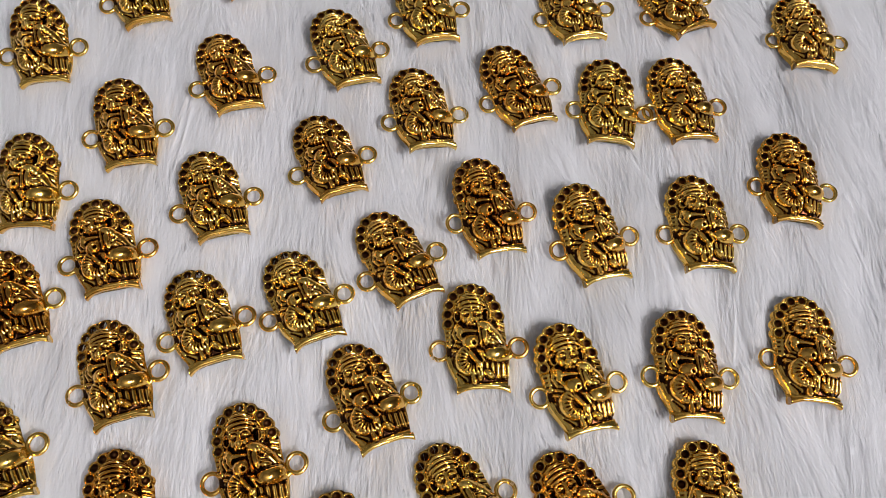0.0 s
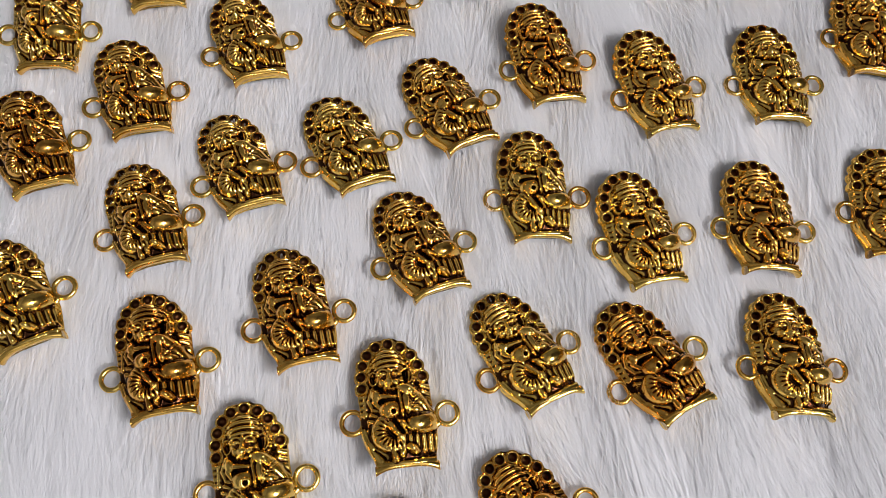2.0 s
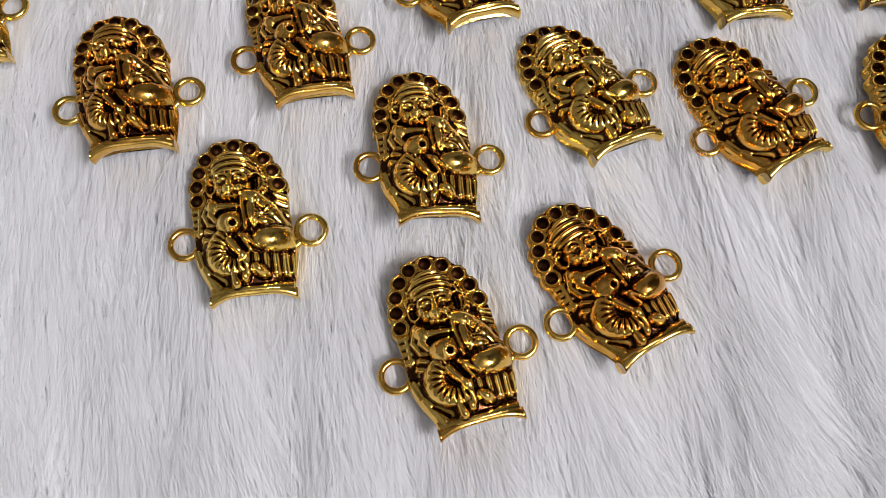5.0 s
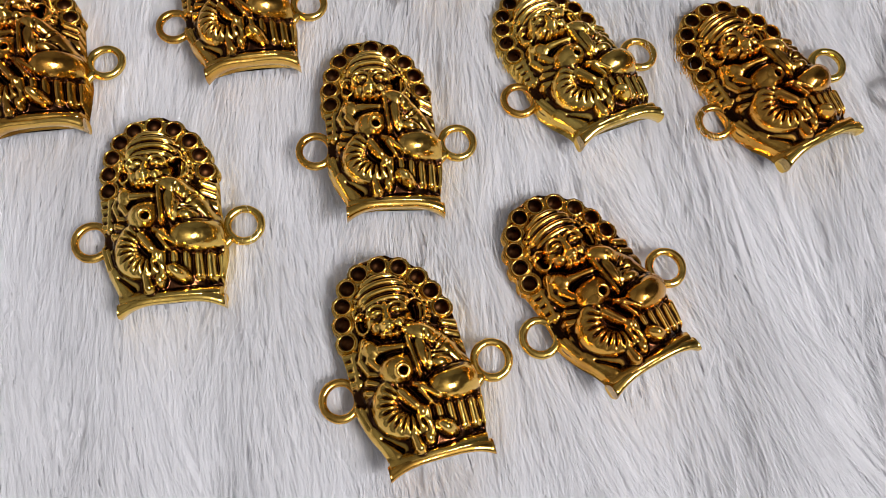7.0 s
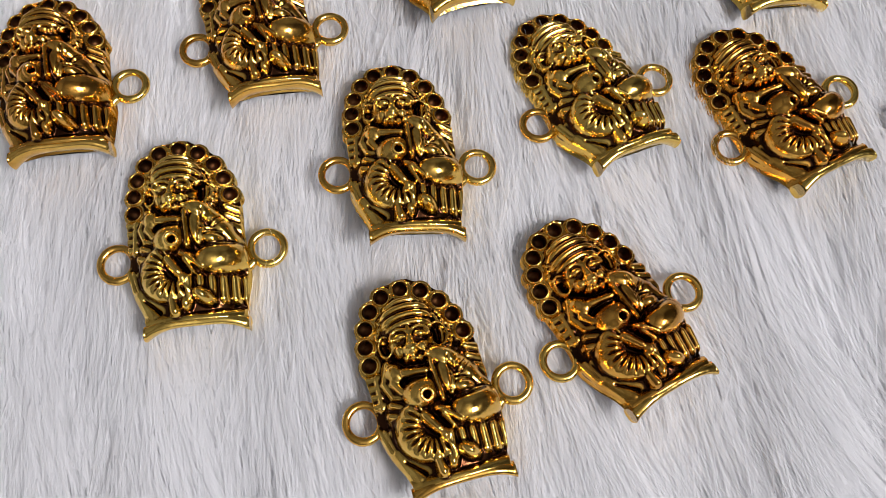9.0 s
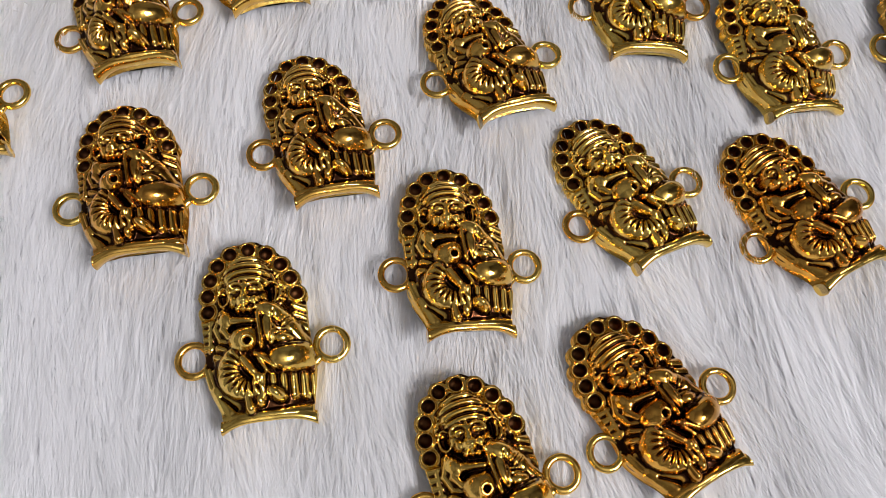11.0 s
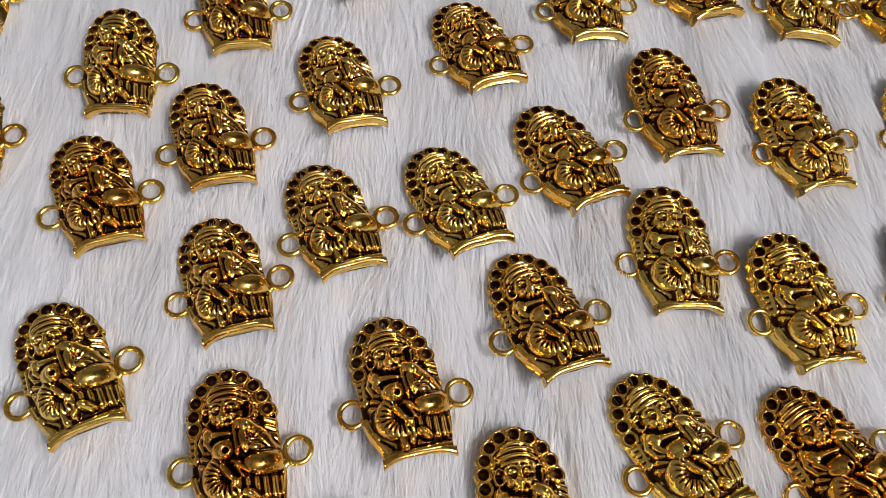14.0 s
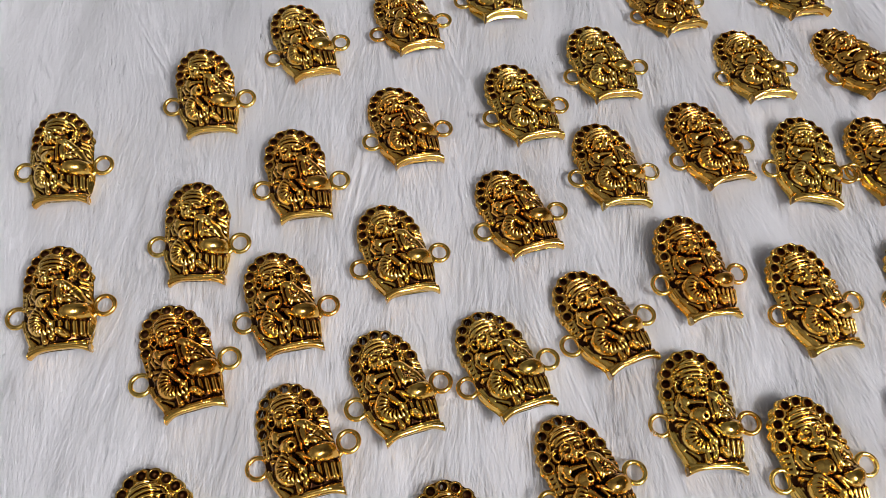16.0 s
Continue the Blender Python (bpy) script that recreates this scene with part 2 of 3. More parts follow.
def pile(name, count, area, seed, length, width, lift, per_clump, loose=0.008):
    """A mesh of fine tapering fibres combed towards the near side of the rug, in loose clumps."""
    rng = np.random.default_rng(seed)
    nc = count // per_clump
    cx, cy = rng.uniform(area[0], area[1], nc), rng.uniform(area[2], area[3], nc)
    spread = 0.36
    gx = np.repeat(cx, per_clump) + rng.normal(0, spread, nc * per_clump)
    gy = np.repeat(cy, per_clump) + rng.normal(0, spread, nc * per_clump)
    tipx, tipy = np.repeat(cx, per_clump), np.repeat(cy, per_clump)
    n = len(gx)
    # the lie of the pile: towards -y, drifting to +x, with lazy swirls
    near = np.clip((3.0 - tipy) / 9.0, 0, 1)
    turn = 0.22 + 0.33 * near * near * (3 - 2 * near) + 0.09 * np.sin(tipx * 0.33 + 0.6 * np.sin(tipy * 0.27)) + 0.06 * np.sin(tipx * 0.9 + tipy * 0.5)
    turn = turn + np.repeat(rng.normal(0, 0.06, nc), per_clump) + rng.normal(0, 0.13, n)
    dx, dy = np.sin(turn), -np.cos(turn)
    ln = length * np.repeat(rng.uniform(0.75, 1.25, nc), per_clump) * rng.uniform(0.7, 1.2, n)
    # clumping pulls the tips together
    pull = np.repeat(rng.uniform(0.15, 0.55, nc), per_clump)
    ex = gx + dx * ln + (tipx - gx) * pull
    ey = gy + dy * ln + (tipy - gy) * pull
    bend = rng.normal(0, 0.06, n)
    z0 = rug_height(gx, gy)
    # soft tufts: long low ridges that follow the lie of the pile
    across, along = gx * np.cos(0.35) + gy * np.sin(0.35), -gx * np.sin(0.35) + gy * np.cos(0.35)
    tuft = np.sin(across * 5.3 + 1.7 * np.sin(along * 0.9) + 0.8 * np.sin(along * 2.3 + across)) * np.sin(along * 1.1 + 1.3 * np.sin(across * 2.1))
    tuft = tuft + 0.6 * np.sin(across * 11.0 + 2.2 * np.sin(along * 1.7 + across * 0.6))
    swell = np.sin(across * 2.4 + 1.1 * np.sin(along * 0.5)) * np.sin(along * 0.7 + 1.5 * np.sin(across * 0.9))
    crown = lift + 0.035 * tuft + 0.16 * swell + np.repeat(rng.normal(0, 0.020, nc), per_clump) + rng.normal(0, loose, n)
    crown = np.minimum(crown, 0.01 + 0.3 * (crown - 0.01))
    steps = np.array([0.0, 0.36, 1.0])
    rise = np.array([0.0, 0.88, 1.0])
    wide = np.array([1.0, 1.0, 0.12]) * width
    twist = rng.normal(0, 0.10, n)
    px, py = -dy, dx
    rows = []
    for s, h, w in zip(steps, rise, wide):
        x = gx + (ex - gx) * s + px * bend * 4 * s * (1 - s)
        y = gy + (ey - gy) * s + py * bend * 4 * s * (1 - s)
        z = pressed(x, y, z0 + (crown - z0) * h)
        wv = w * rng.uniform(0.8, 1.2, n)
        ox, oy, oz = px * wv * np.cos(twist), py * wv * np.cos(twist), wv * np.sin(twist)
        rows.append(np.stack([x - ox, y - oy, z - oz], -1))
        rows.append(np.stack([x + ox, y + oy, z + oz], -1))
    verts = (np.stack(rows, 1).reshape(-1, 3) * CM).astype(np.float32)
    base = (np.arange(n) * 6)[:, None, None]
    quads = (base + np.array([[0, 1, 3, 2], [2, 3, 5, 4]])[None]).reshape(-1, 4)
    me = bpy.data.meshes.new(name)
    me.vertices.add(len(verts))
    me.vertices.foreach_set("co", verts.ravel())
    me.loops.add(quads.size)
    me.loops.foreach_set("vertex_index", quads.ravel().astype(np.int32))
    me.polygons.add(len(quads))
    me.polygons.foreach_set("loop_start", np.arange(len(quads), dtype=np.int32) * 4)
    me.polygons.foreach_set("use_smooth", np.ones(len(quads), bool))
    me.materials.append(FUR)
    me.update(calc_edges=True)
    ob = new(name, me)
    ob.parent = rug
    return tagged(ob, "fine glossy white fur fibres combed one way", kind="stuff")


pile("fur_pile", 360000, (-19.0, 14.0, -9.0, 23.0), 3, 1.6, 0.0085, -0.14, 14, 0.006)
pile("fur_pile", 24000, (-19.0, 14.5, -10.0, 24.0), 7, 1.3, 0.0034, 0.03, 3, 0.05)
pile("fur_pile", 60000, (RUG["x0"], RUG["x1"], RUG["y0"] + 3, RUG["y1"]), 11, 3.4, 0.045, -0.26, 24)


# ---- the charm ----
# cm, in the charm's own plane: x across from loop to loop, y towards the top of the arch, z off the fur
SIDE_Y = np.array([-0.86, -0.70, -0.50, -0.25, 0.0, 0.3, 0.6, 0.83, 1.07, 1.26, 1.40, 1.48, 1.52])
SIDE_L = np.array([-0.50, -0.55, -0.66, -0.75, -0.72, -0.73, -0.76, -0.75, -0.70, -0.59, -0.43, -0.29, -0.10])
SIDE_R = np.array([0.57, 0.60, 0.63, 0.66, 0.63, 0.60, 0.60, 0.56, 0.48, 0.35, 0.20, 0.08, -0.04])
# the row of empty stone cups round the arch, from the lower left over the top
CUPS = [(-0.66, 0.60), (-0.655, 0.82), (-0.61, 1.03), (-0.51, 1.22), (-0.34, 1.36), (-0.10, 1.40), (0.13, 1.32), (0.31, 1.15), (0.42, 0.95), (0.49, 0.73)]


def bow(x, y):
    """The curved back of the casting: bowed at the seat, flatter and lower towards the arch."""
    return (0.20 - 0.09 * np.clip(y, 0, 1.6)) * (1 - ((x + 0.06) / 0.72) ** 2) - 0.02 - 0.045 * np.clip(y, 0, 1.6)


# the worn forms run into one another
SWELL = 1.2


def bump(x, y, cx, cy, rx, ry, h, turn=0.0, base=0.0, flat=1.0):
    """A rounded boss, softer at its foot than a ball."""
    c, s = math.cos(radians(turn)), math.sin(radians(turn))
    u, v = ((x - cx) * c + (y - cy) * s) / (rx * SWELL), (-(x - cx) * s + (y - cy) * c) / (ry * SWELL)
    d = np.clip(1 - (u * u + v * v) ** flat, 0, None)
    return np.where(d > 0, base + h * d ** 0.52, -1.0)


def rod(x, y, ax, ay, bx, by, ra, rb, ha, hb, base=0.0):
    """A rounded ridge from a to b."""
    ux, uy = bx - ax, by - ay
    k = np.clip(((x - ax) * ux + (y - ay) * uy) / (ux * ux + uy * uy), 0, 1)
    d = np.hypot(x - ax - k * ux, y - ay - k * uy)
    r, h = (ra + (rb - ra) * k) * SWELL, ha + (hb - ha) * k
    q = np.clip(1 - (d / r) ** 2, 0, None)
    return np.where(q > 0, base + h * q ** 0.52, -1.0)


def groove(h, x, y, points, width, depth):
    """Cut a chased line through the points."""
    for (ax, ay), (bx, by) in zip(points, points[1:]):
        ux, uy = bx - ax, by - ay
        k = np.clip(((x - ax) * ux + (y - ay) * uy) / (ux * ux + uy * uy), 0, 1)
        d = np.hypot(x - ax - k * ux, y - ay - k * uy)
        h = h - depth * np.exp(-((d / width) ** 2))
    return h


def relief(x, y):
    """Height of the raised work over the bowed plate."""
    parts = []
    put = parts.append
    # the mass of the figure, from which the smaller forms rise
    body = np.clip(1 - np.abs((x + 0.02) / 0.60) ** 3 - np.abs((y + 0.12) / 0.74) ** 4, 0, 1)
    put(0.03 + 0.15 * np.sqrt(body))
    # ropes inside the arch: a notched one and a thin plain one
    a = np.arctan2(y - 0.78, (x + 0.10) / 0.86)
    d = np.hypot((x + 0.10) / 0.86, y - 0.78)
    for radius, half, tall, count in ((0.475, 0.055, 0.09, 44), (0.39, 0.038, 0.08, 0)):
        rope = np.clip(1 - ((d - radius) / half) ** 2, 0, None)
        put(np.where((rope > 0) & (a > -0.5) & (a < 3.6), 0.05 + tall * np.sqrt(rope) * (0.70 + 0.30 * np.cos(a * count)), -1))
    # turban wound in arched bands, with its knot
    hat = bump(x, y, -0.13, 1.00, 0.27, 0.26, 0.24, 0, 0.05, 1.5)
    wind = np.hypot((x + 0.13) * 0.75, y - 0.58)
    put(np.where((hat > 0) & (y > 0.86), hat - 0.050 * np.abs(np.cos(wind * 31)) ** 4, -1))
    put(bump(x, y, -0.10, 1.235, 0.085, 0.065, 0.12, 0, 0.07))
    # head with brows, eyes and cheeks
    face = bump(x, y, -0.14, 0.72, 0.235, 0.24, 0.23, 0, 0.05, 1.5)
    put(face)
    for ex, ey in ((-0.255, 0.775), (-0.030, 0.765)):
        r = np.hypot((x - ex) / 1.15, y - ey)
        put(np.where((r < 0.115) & (y > ey - 0.03), 0.275 + 0.055 * np.exp(-(((r - 0.088) / 0.020) ** 2)), -1))
        put(bump(x, y, ex, ey, 0.062, 0.036, 0.075, 8 if ex < -0.1 else -8, 0.265))
    put(rod(x, y, -0.145, 0.87, -0.155, 0.70, 0.050, 0.075, 0.31, 0.37))
    put(bump(x, y, -0.16, 0.615, 0.105, 0.095, 0.30, 0, 0.12))
    put(bump(x, y, -0.285, 0.625, 0.065, 0.085, 0.20, 10, 0.12))
    put(bump(x, y, -0.035, 0.615, 0.070, 0.085, 0.22, -10, 0.12))
    # the mouth, ringed
    for k in range(4):
        put(bump(x, y, -0.235 + 0.075 * k, 0.515 - 0.012 * (k % 3), 0.046, 0.055, 0.27, 0, 0.08))
    # ears: a deep hollow with a raised edge, and a narrow one
    for ex, ey, rx, ry in ((0.185, 0.735, 0.120, 0.165), (-0.435, 0.735, 0.085, 0.145)):
        ring = np.hypot((x - ex) / rx, (y - ey) / ry)
        put(np.where(ring < 1.1, 0.015 + 0.19 * np.exp(-(((ring - 0.85) / 0.17) ** 2)), -1))
    # shoulders and the upper arms
    put(bump(x, y, 0.150, 0.450, 0.20, 0.125, 0.28, -28, 0.09, 1.2))
    put(rod(x, y, 0.27, 0.37, 0.40, 0.22, 0.125, 0.125, 0.29, 0.27))
    put(rod(x, y, 0.40, 0.22, 0.54, 0.03, 0.120, 0.085, 0.27, 0.20))
    put(rod(x, y, -0.315, 0.375, -0.07, 0.335, 0.078, 0.066, 0.30, 0.33))
    put(bump(x, y, -0.405, 0.395, 0.10, 0.13, 0.20, 20, 0.08))
    # the long trunk laid over the chest, and the robe beside it
    trunk = rod(x, y, 0.005, 0.43, 0.035, -0.02, 0.052, 0.046, 0.37, 0.36)
    put(trunk)
    put(bump(x, y, 0.125, 0.235, 0.092, 0.215, 0.25, 7, 0.10, 1.5))
    # belly and navel
    belly = bump(x, y, -0.165, 0.115, 0.205, 0.185, 0.30, 0, 0.09)
    gap = np.hypot(x + 0.125, y - 0.06)
    put(np.where(belly > 0, belly - 0.17 * np.exp(-((gap / 0.028) ** 2)) + 0.035 * np.exp(-(((gap - 0.066) / 0.024) ** 2)), -1))
    # forearm with bangles over the bent knee
    put(bump(x, y, 0.295, 0.075, 0.135, 0.085, 0.24, -6, 0.10))
    for k in range(2):
        put(rod(x, y, 0.19, 0.165 + 0.055 * k, 0.40 - 0.05 * k, 0.150 + 0.055 * k, 0.028, 0.028, 0.30 - 0.02 * k, 0.26))
    put(bump(x, y, 0.375, -0.160, 0.290, 0.180, 0.31, 7, 0.09, 1.15))
    # scarf: folds that curl beside the arm
    for (ax, ay), (bx, by), r, h in (((-0.47, 0.53), (-0.55, 0.33), 0.055, 0.18), ((-0.55, 0.33), (-0.49, 0.16), 0.055, 0.19), ((-0.45, 0.30), (-0.37, 0.18), 0.070, 0.25), ((-0.49, 0.16), (-0.34, 0.09), 0.050, 0.21), ((-0.53, 0.08), (-0.36, 0.00), 0.048, 0.20), ((-0.57, -0.03), (-0.44, -0.07), 0.050, 0.17), ((-0.62, 0.45), (-0.635, 0.08), 0.045, 0.13)):
        put(rod(x, y, ax, ay, bx, by, r, r, h, h))
    # hands in the lap
    put(rod(x, y, -0.20, -0.14, -0.09, -0.31, 0.085, 0.075, 0.33, 0.33))
    put(rod(x, y, -0.05, -0.10, 0.05, -0.13, 0.055, 0.055, 0.34, 0.34))
    put(rod(x, y, 0.02, -0.14, 0.17, -0.285, 0.050, 0.042, 0.37, 0.36))
    put(rod(x, y, -0.01, -0.17, 0.08, -0.325, 0.046, 0.042, 0.36, 0.34))
    put(bump(x, y, -0.04, -0.385, 0.075, 0.10, 0.25, -10, 0.08))
    # the folded leg in pleated cloth: ribs on the inside, smooth outside
    fan = np.arctan2(y + 0.27, x + 0.14)
    far = np.hypot((x + 0.14) / 1.08, y + 0.27)
    ring = np.clip(1 - ((far - 0.235) / 0.165) ** 2, 0, None)
    rib = np.abs(np.cos(fan * 10.5)) ** 4
    put(np.where((ring > 0) & ((fan > 1.95) | (fan < -0.95)), 0.10 + 0.20 * ring ** 0.6 - 0.075 * rib * np.clip((0.345 - far) / 0.10, 0.0, 1), -1))
    # fluted seat cloth
    for k in range(6):
        x0 = 0.015 + 0.122 * k
        put(rod(x, y, x0, -0.375 - 0.006 * k, x0 - 0.004, -0.625, 0.066, 0.068, 0.30 - 0.022 * k, 0.26 - 0.022 * k))
    # feet
    put(bump(x, y, 0.165, -0.605, 0.135, 0.085, 0.33, -38, 0.08))
    put(rod(x, y, -0.185, -0.57, -0.155, -0.745, 0.065, 0.085, 0.27, 0.27))
    put(bump(x, y, -0.03, -0.66, 0.07, 0.09, 0.20, 0, 0.08))
    # wings below the loops: grooved bands and smooth sides
    for k in range(3):
        put(rod(x, y, -0.73 + 0.062 * k, -0.14 - 0.03 * k, -0.655 + 0.062 * k, -0.40 - 0.035 * k, 0.036, 0.038, 0.11, 0.12))
    put(rod(x, y, -0.585, -0.45, -0.43, -0.76, 0.085, 0.105, 0.14, 0.17))
    put(rod(x, y, 0.615, 0.03, 0.635, -0.30, 0.052, 0.060, 0.15, 0.14))
    # the seat's ledge
    put(np.where(y < -0.76, 0.13 + 0.9 * np.clip(-0.76 - y, 0, 0.05), -1))
    # banded columns under the ends of the arch
    for k in range(4):
        put(rod(x, y, -0.76, 0.44 - 0.105 * k, -0.60, 0.43 - 0.105 * k, 0.055, 0.055, 0.12, 0.12))
    for k, w in enumerate((0.060, 0.055, 0.085)):
        put(rod(x, y, 0.45, 0.54 - 0.12 * k, 0.60, 0.49 - 0.125 * k, w, w, 0.16, 0.13))
    h = np.max(np.stack(parts), 0)
    # chased lines: robe fold, arm ring, wrinkles beside the trunk, seam over the knee
    for line, depth in ((((0.20, 0.44), (0.185, 0.22), (0.15, 0.04)), 0.035), (((0.26, 0.27), (0.38, 0.36)), 0.035), (((0.30, 0.22), (0.42, 0.31)), 0.03), (((-0.36, 0.25), (-0.12, 0.27)), 0.03), (((0.10, -0.05), (0.30, -0.035), (0.52, 0.0)), 0.04), (((-0.52, -0.55), (-0.34, -0.72)), 0.05)):
        h = groove(h, x, y, line, 0.016, depth)
    for k in range(3):
        h = groove(h, x, y, ((-0.215, 0.665 - 0.045 * k), (-0.105, 0.665 - 0.045 * k)), 0.010, 0.022)
    for cx, cy in CUPS:
        d = np.hypot(x - cx, y - cy)
        h = np.where(d < 0.094, -0.12, np.where(d < 0.135, 0.055, h))
    return h


def plate_mesh():
    nx, ny = 116, 190
    v = np.linspace(0, 1, ny)
    ys = SIDE_Y[0] + (SIDE_Y[-1] - SIDE_Y[0]) * (1 - (1 - v) ** 1.12)
    fine = np.linspace(SIDE_Y[0], SIDE_Y[-1], 400)
    edge = []
    for side in (SIDE_L, SIDE_R):
        e = np.interp(fine, SIDE_Y, side)
        padded = np.pad(e, 12, mode="edge")
        edge.append(np.interp(ys, fine, np.convolve(padded, np.ones(25) / 25, "valid")))
    left, right = edge
    # the outline swells round each stone cup
    for cx, cy in CUPS:
        half = np.sqrt(np.clip(0.135 ** 2 - (ys - cy) ** 2, 0, None))
        left = np.where(half > 0, np.minimum(left, cx - half), left)
        right = np.where(half > 0, np.maximum(right, cx + half), right)
    u = np.linspace(0, 1, nx)
    x = left[:, None] + (right - left)[:, None] * u[None]
    y = np.repeat(ys[:, None], nx, 1)
    h = relief(x, y)
    soft = h.copy()
    for _ in range(26):
        soft[1:-1, 1:-1] = (soft[:-2, 1:-1] + soft[2:, 1:-1] + soft[1:-1, :-2] + soft[1:-1, 2:] + soft[1:-1, 1:-1]) / 5
    fill = soft.copy()
    for _ in range(10):
        fill[1:-1, 1:-1] = (fill[:-2, 1:-1] + fill[2:, 1:-1] + fill[1:-1, :-2] + fill[1:-1, 2:] + fill[1:-1, 1:-1]) / 5
    cut = np.minimum.reduce([np.hypot(x - cx, y - cy) for cx, cy in CUPS])
    h = np.where(cut < 0.13, h, np.maximum(h, fill - 0.075))
    polished = h.copy()
    polished[1:-1, 1:-1] = (h[:-2, 1:-1] + h[2:, 1:-1] + h[1:-1, :-2] + h[1:-1, 2:] + 8 * h[1:-1, 1:-1]) / 12
    z = bow(x, y) + polished
    top = np.stack([x, y, z], -1).reshape(-1, 3)
    rim = list(range(nx)) + [j * nx + nx - 1 for j in range(1, ny)] + [(ny - 1) * nx + i for i in range(nx - 2, -1, -1)] + [j * nx for j in range(ny - 2, 0, -1)]
    low = top[rim].copy()
    low[:, 2] = bow(low[:, 0], low[:, 1]) - 0.13
    verts = np.concatenate([top, low]) * CM
    a = (np.arange(ny - 1)[:, None] * nx + np.arange(nx - 1)[None]).ravel()
    faces = np.stack([a, a + 1, a + nx + 1, a + nx], 1).tolist()
    # how far a point of the relief stands up to the polishing wheel; creases also get painted shade
    polish_shade = np.clip((h - soft + 0.023) / 0.034, 0, 1) * np.clip((h - 0.032) / 0.030, 0, 1)
    slots = [0] * len(faces)
    n = nx * ny
    for k in range(len(rim)):
        q = (k + 1) % len(rim)
        faces.append((rim[k], n + k, n + q, rim[q]))
        slots.append(1)
    faces.append(tuple(n + k for k in range(len(rim))))
    slots.append(2)
    worn_shade = np.concatenate([polish_shade.ravel(), np.ones(len(rim))])
    return verts.tolist(), faces, slots, worn_shade


def lathe(profile, steps):
    """A turned shape about z, from (radius, height) pairs in cm."""
    verts, faces = [], []
    for r, z in profile:
        verts += [(r * math.cos(math.tau * k / steps) * CM, r * math.sin(math.tau * k / steps) * CM, z * CM) for k in range(steps)]
    for j in range(len(profile) - 1):
        for k in range(steps):
            q = (k + 1) % steps
            faces.append((j * steps + k, j * steps + q, (j + 1) * steps + q, (j + 1) * steps + k))
    faces.append(tuple((len(profile) - 1) * steps + k for k in range(steps)))
    return verts, faces


def loop_mesh(side):
    """A cast ring with the stub that joins it to the plate."""
    rng = random.Random(5)
    big, small, n, m = 0.198, 0.048, 40, 12
    verts, faces = [], []
    for i in range(n):
        a = math.tau * i / n
        fat = small * (1 + 0.06 * math.sin(a * 3 + 1) + rng.uniform(-0.03, 0.03))
        for j in range(m):
            b = math.tau * j / m
            r = big + fat * math.cos(b)
            verts.append((r * math.cos(a) * CM, r * math.sin(a) * CM * 1.03, fat * 1.05 * math.sin(b) * CM))
    for i in range(n):
        for j in range(m):
            faces.append((i * m + j, (i + 1) % n * m + j, (i + 1) % n * m + (j + 1) % m, i * m + (j + 1) % m))
    # stub
    start = len(verts)
    ax, ay, bx, by = -side * 0.14, -0.14, -side * 0.27, -0.22
    d = Vector((bx - ax, by - ay, 0)).normalized()
    p = Vector((-d.y, d.x, 0))
    for k in range(4):
        t = k / 3
        w = 0.045 + 0.035 * t
        c = Vector((ax + (bx - ax) * t, ay + (by - ay) * t, 0.01))
        for j in range(10):
            b = math.tau * j / 10
            verts.append(tuple((c + p * w * math.cos(b) + Vector((0, 0, 0.05 * math.sin(b)))) * CM))
    for k in range(3):
        for j in range(10):
            q = (j + 1) % 10
            faces.append((start + k * 10 + j, start + k * 10 + q, start + k * 10 + 10 + q, start + k * 10 + 10 + j))
    faces.append(tuple(start + j for j in range(9, -1, -1)))
    faces.append(tuple(start + 30 + j for j in range(10)))
    return verts, faces


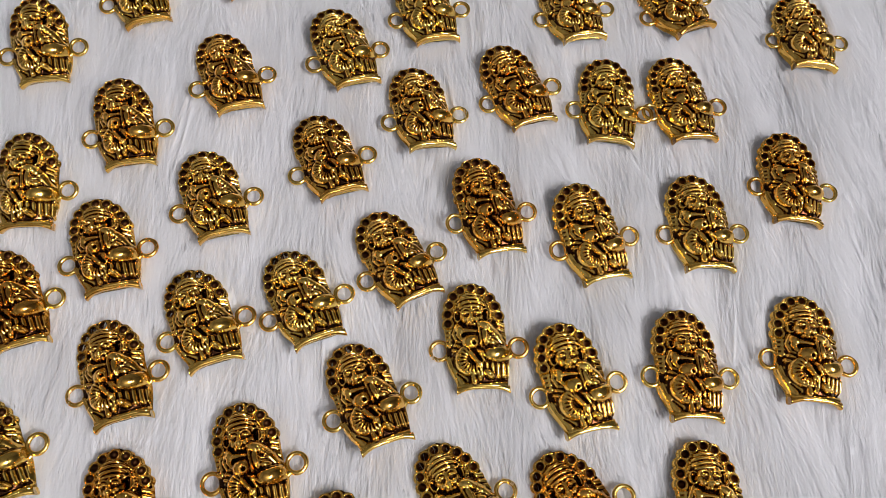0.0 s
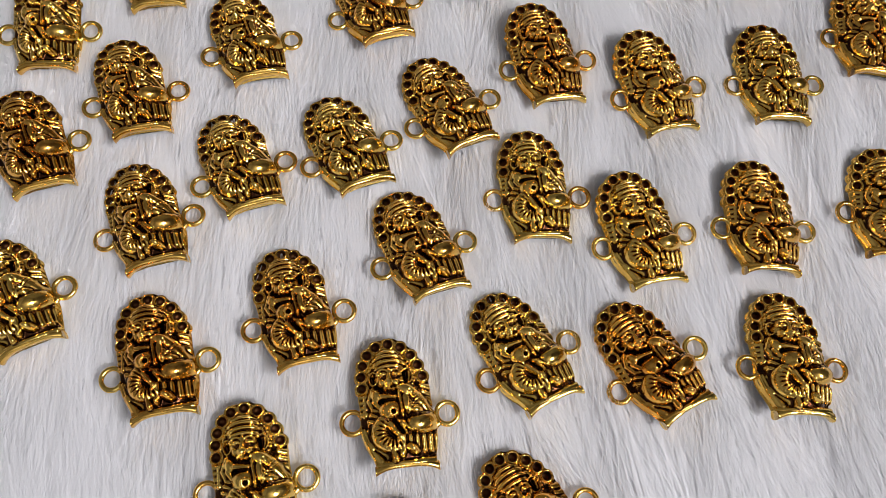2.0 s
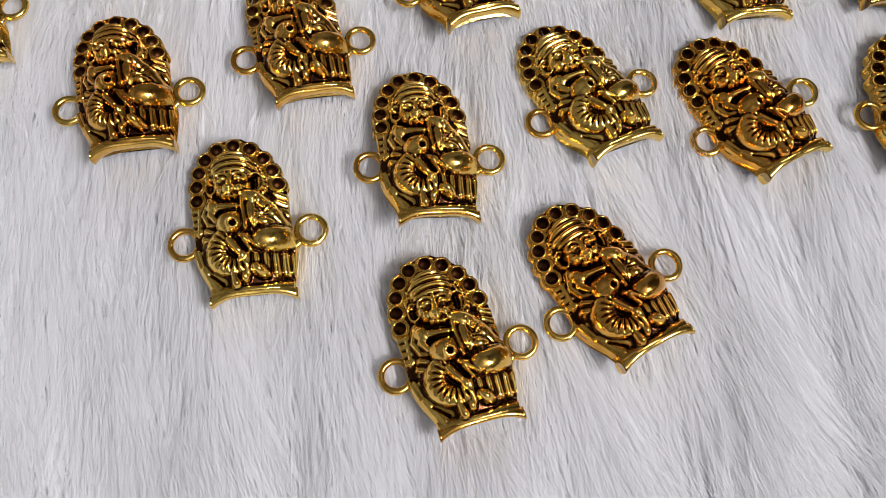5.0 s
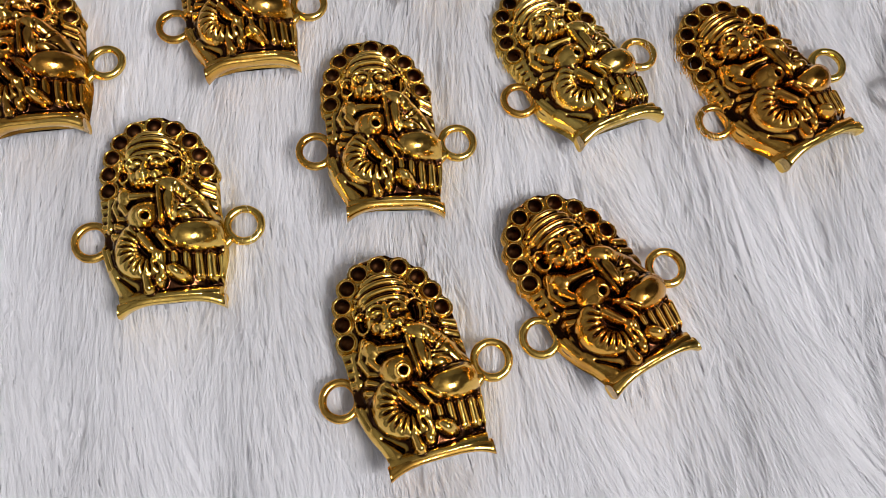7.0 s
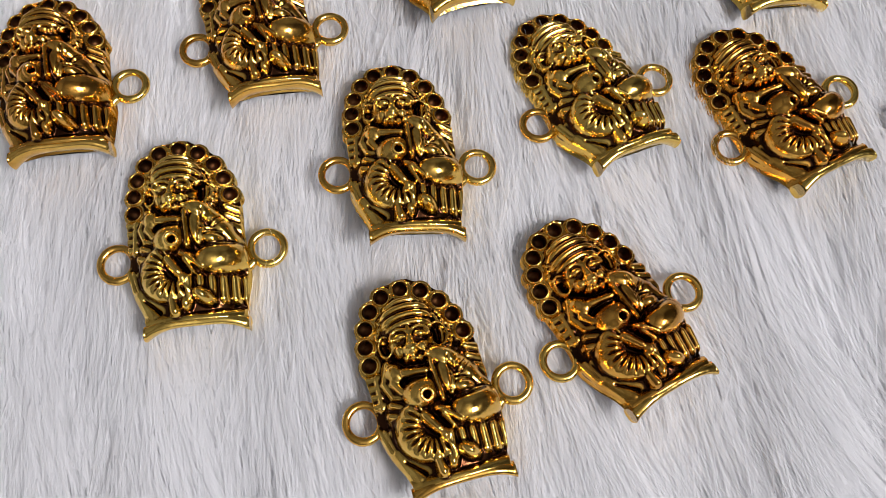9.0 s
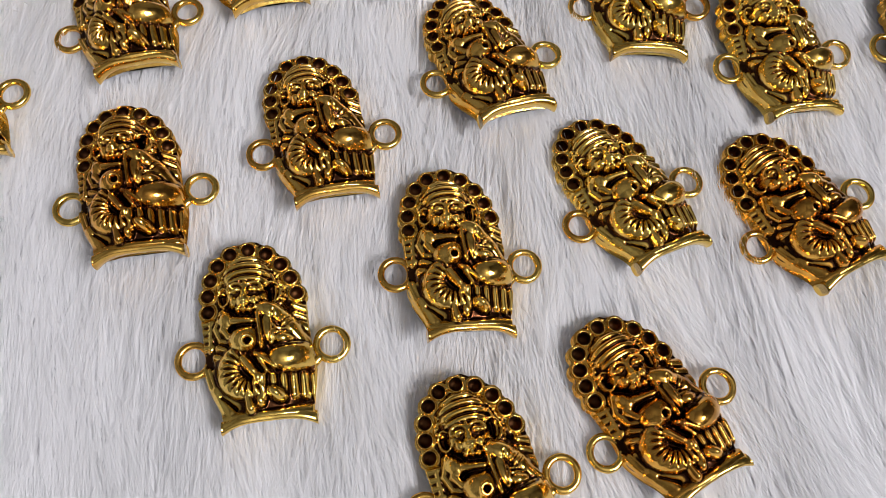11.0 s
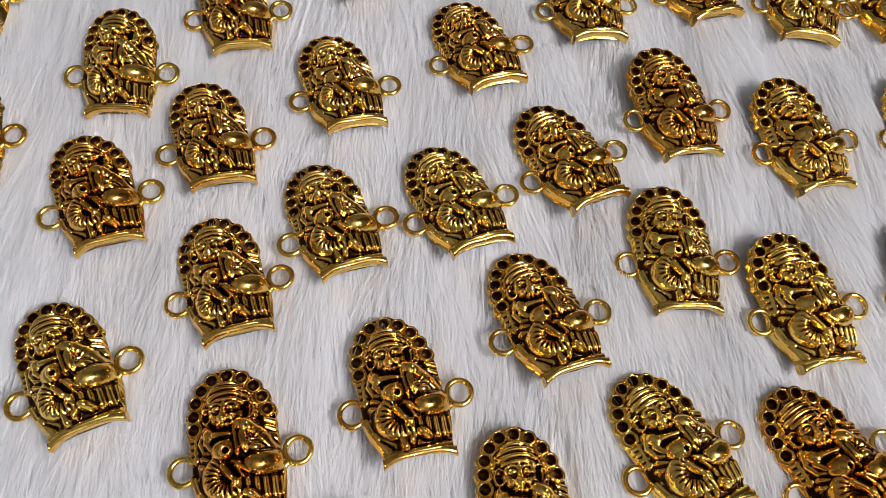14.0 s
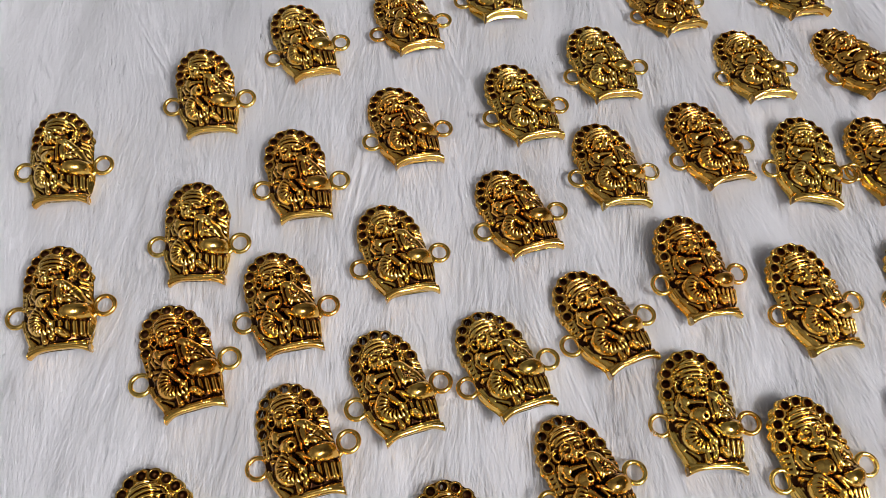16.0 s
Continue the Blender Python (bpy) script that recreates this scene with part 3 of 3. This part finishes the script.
def base_mesh():
    """The bowed lip that the figure sits on, flared at its ends."""
    verts, faces, n, m = [], [], 34, 12
    for i in range(n):
        t = i / (n - 1)
        x = -0.54 + 1.16 * t
        e = abs(2 * t - 1)
        z = float(bow(np.float64(x), np.float64(-0.8))) + 0.10 + 0.02 * math.sin(t * 9)
        y = -0.845 - 0.075 * e ** 3
        tall, deep = 0.100 + 0.045 * e ** 2, 0.060 + 0.030 * e ** 4
        for j in range(m):
            b = math.tau * j / m
            c, s = math.cos(b), math.sin(b)
            c, s = math.copysign(abs(c) ** 0.7, c), math.copysign(abs(s) ** 0.7, s)
            verts.append((x * CM, (y + deep * c - 0.02 * s) * CM, (z - 0.05 + tall * s) * CM))
    for i in range(n - 1):
        for j in range(m):
            q = (j + 1) % m
            faces.append((i * m + j, i * m + q, (i + 1) * m + q, (i + 1) * m + j))
    faces.append(tuple(range(m)))
    faces.append(tuple((n - 1) * m + j for j in range(m - 1, -1, -1)))
    return verts, faces


def build_charm():
    charm = new("charm")
    charm.empty_display_size = 0.005
    tagged(charm, "antique gold metal charm, seated figure under an arch, on white fur", "charm", "charms laid out on the fur rug")
    verts, faces, slots, worn_shade = plate_mesh()
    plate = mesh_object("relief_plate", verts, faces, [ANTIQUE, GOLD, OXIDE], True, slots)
    plate.data.attributes.new("polish_shade", "FLOAT", "POINT").data.foreach_set("value", worn_shade.astype(np.float32))
    tagged(plate, "gold relief of a seated figure, grooves darkened for black oxide and crease shade")
    verts, faces = base_mesh()
    foot = mesh_object("base_lip", verts, faces, [GOLD])
    rings = []
    for side, name in ((1, "loop"), (-1, "loop")):
        verts, faces = loop_mesh(side)
        ring = mesh_object(name, verts, faces, [GOLD])
        ring.location = (side * 0.878 * CM, 0, 0)
        rings.append(ring)
    steps = 16
    verts, faces = lathe([(0.113, -0.18), (0.111, -0.02), (0.106, 0.010), (0.098, 0.020), (0.090, 0.012), (0.085, -0.02), (0.078, -0.12), (0.03, -0.15)], steps)
    slots = [1 if k // steps >= 5 else 0 for k in range(len(faces))]
    first = None
    for cx, cy in CUPS:
        if first is None:
            first = cup = mesh_object("stone_cup", verts, faces, [GOLD, OXIDE], True, slots)
        else:
            cup = new("stone_cup", first.data)
        cup.location = (cx * CM, cy * CM, (float(bow(np.float64(cx), np.float64(cy))) + 0.06) * CM)
        slope = math.atan((0.20 - 0.09 * cy) * 2 * (cx + 0.06) / 0.72 ** 2)
        cup.rotation_euler = (0, slope * 0.6, 0)
        rings.append(cup)
    for ob in (plate, foot, *rings):
        ob.parent = charm
    return charm


# ---- the charms, row by row ----

def lay_charms():
    rng = random.Random(21)
    first = build_charm()
    for k, (x, y, turn, tip) in enumerate(CHARMS):
        m = pose(x * CM, y * CM, rng.uniform(-0.0002, 0.0002), tip, rng.uniform(-2.5, 2.5), turn)
        if k == 0:
            first.matrix_basis = m
        else:
            copy_thing(first, m)


lay_charms()
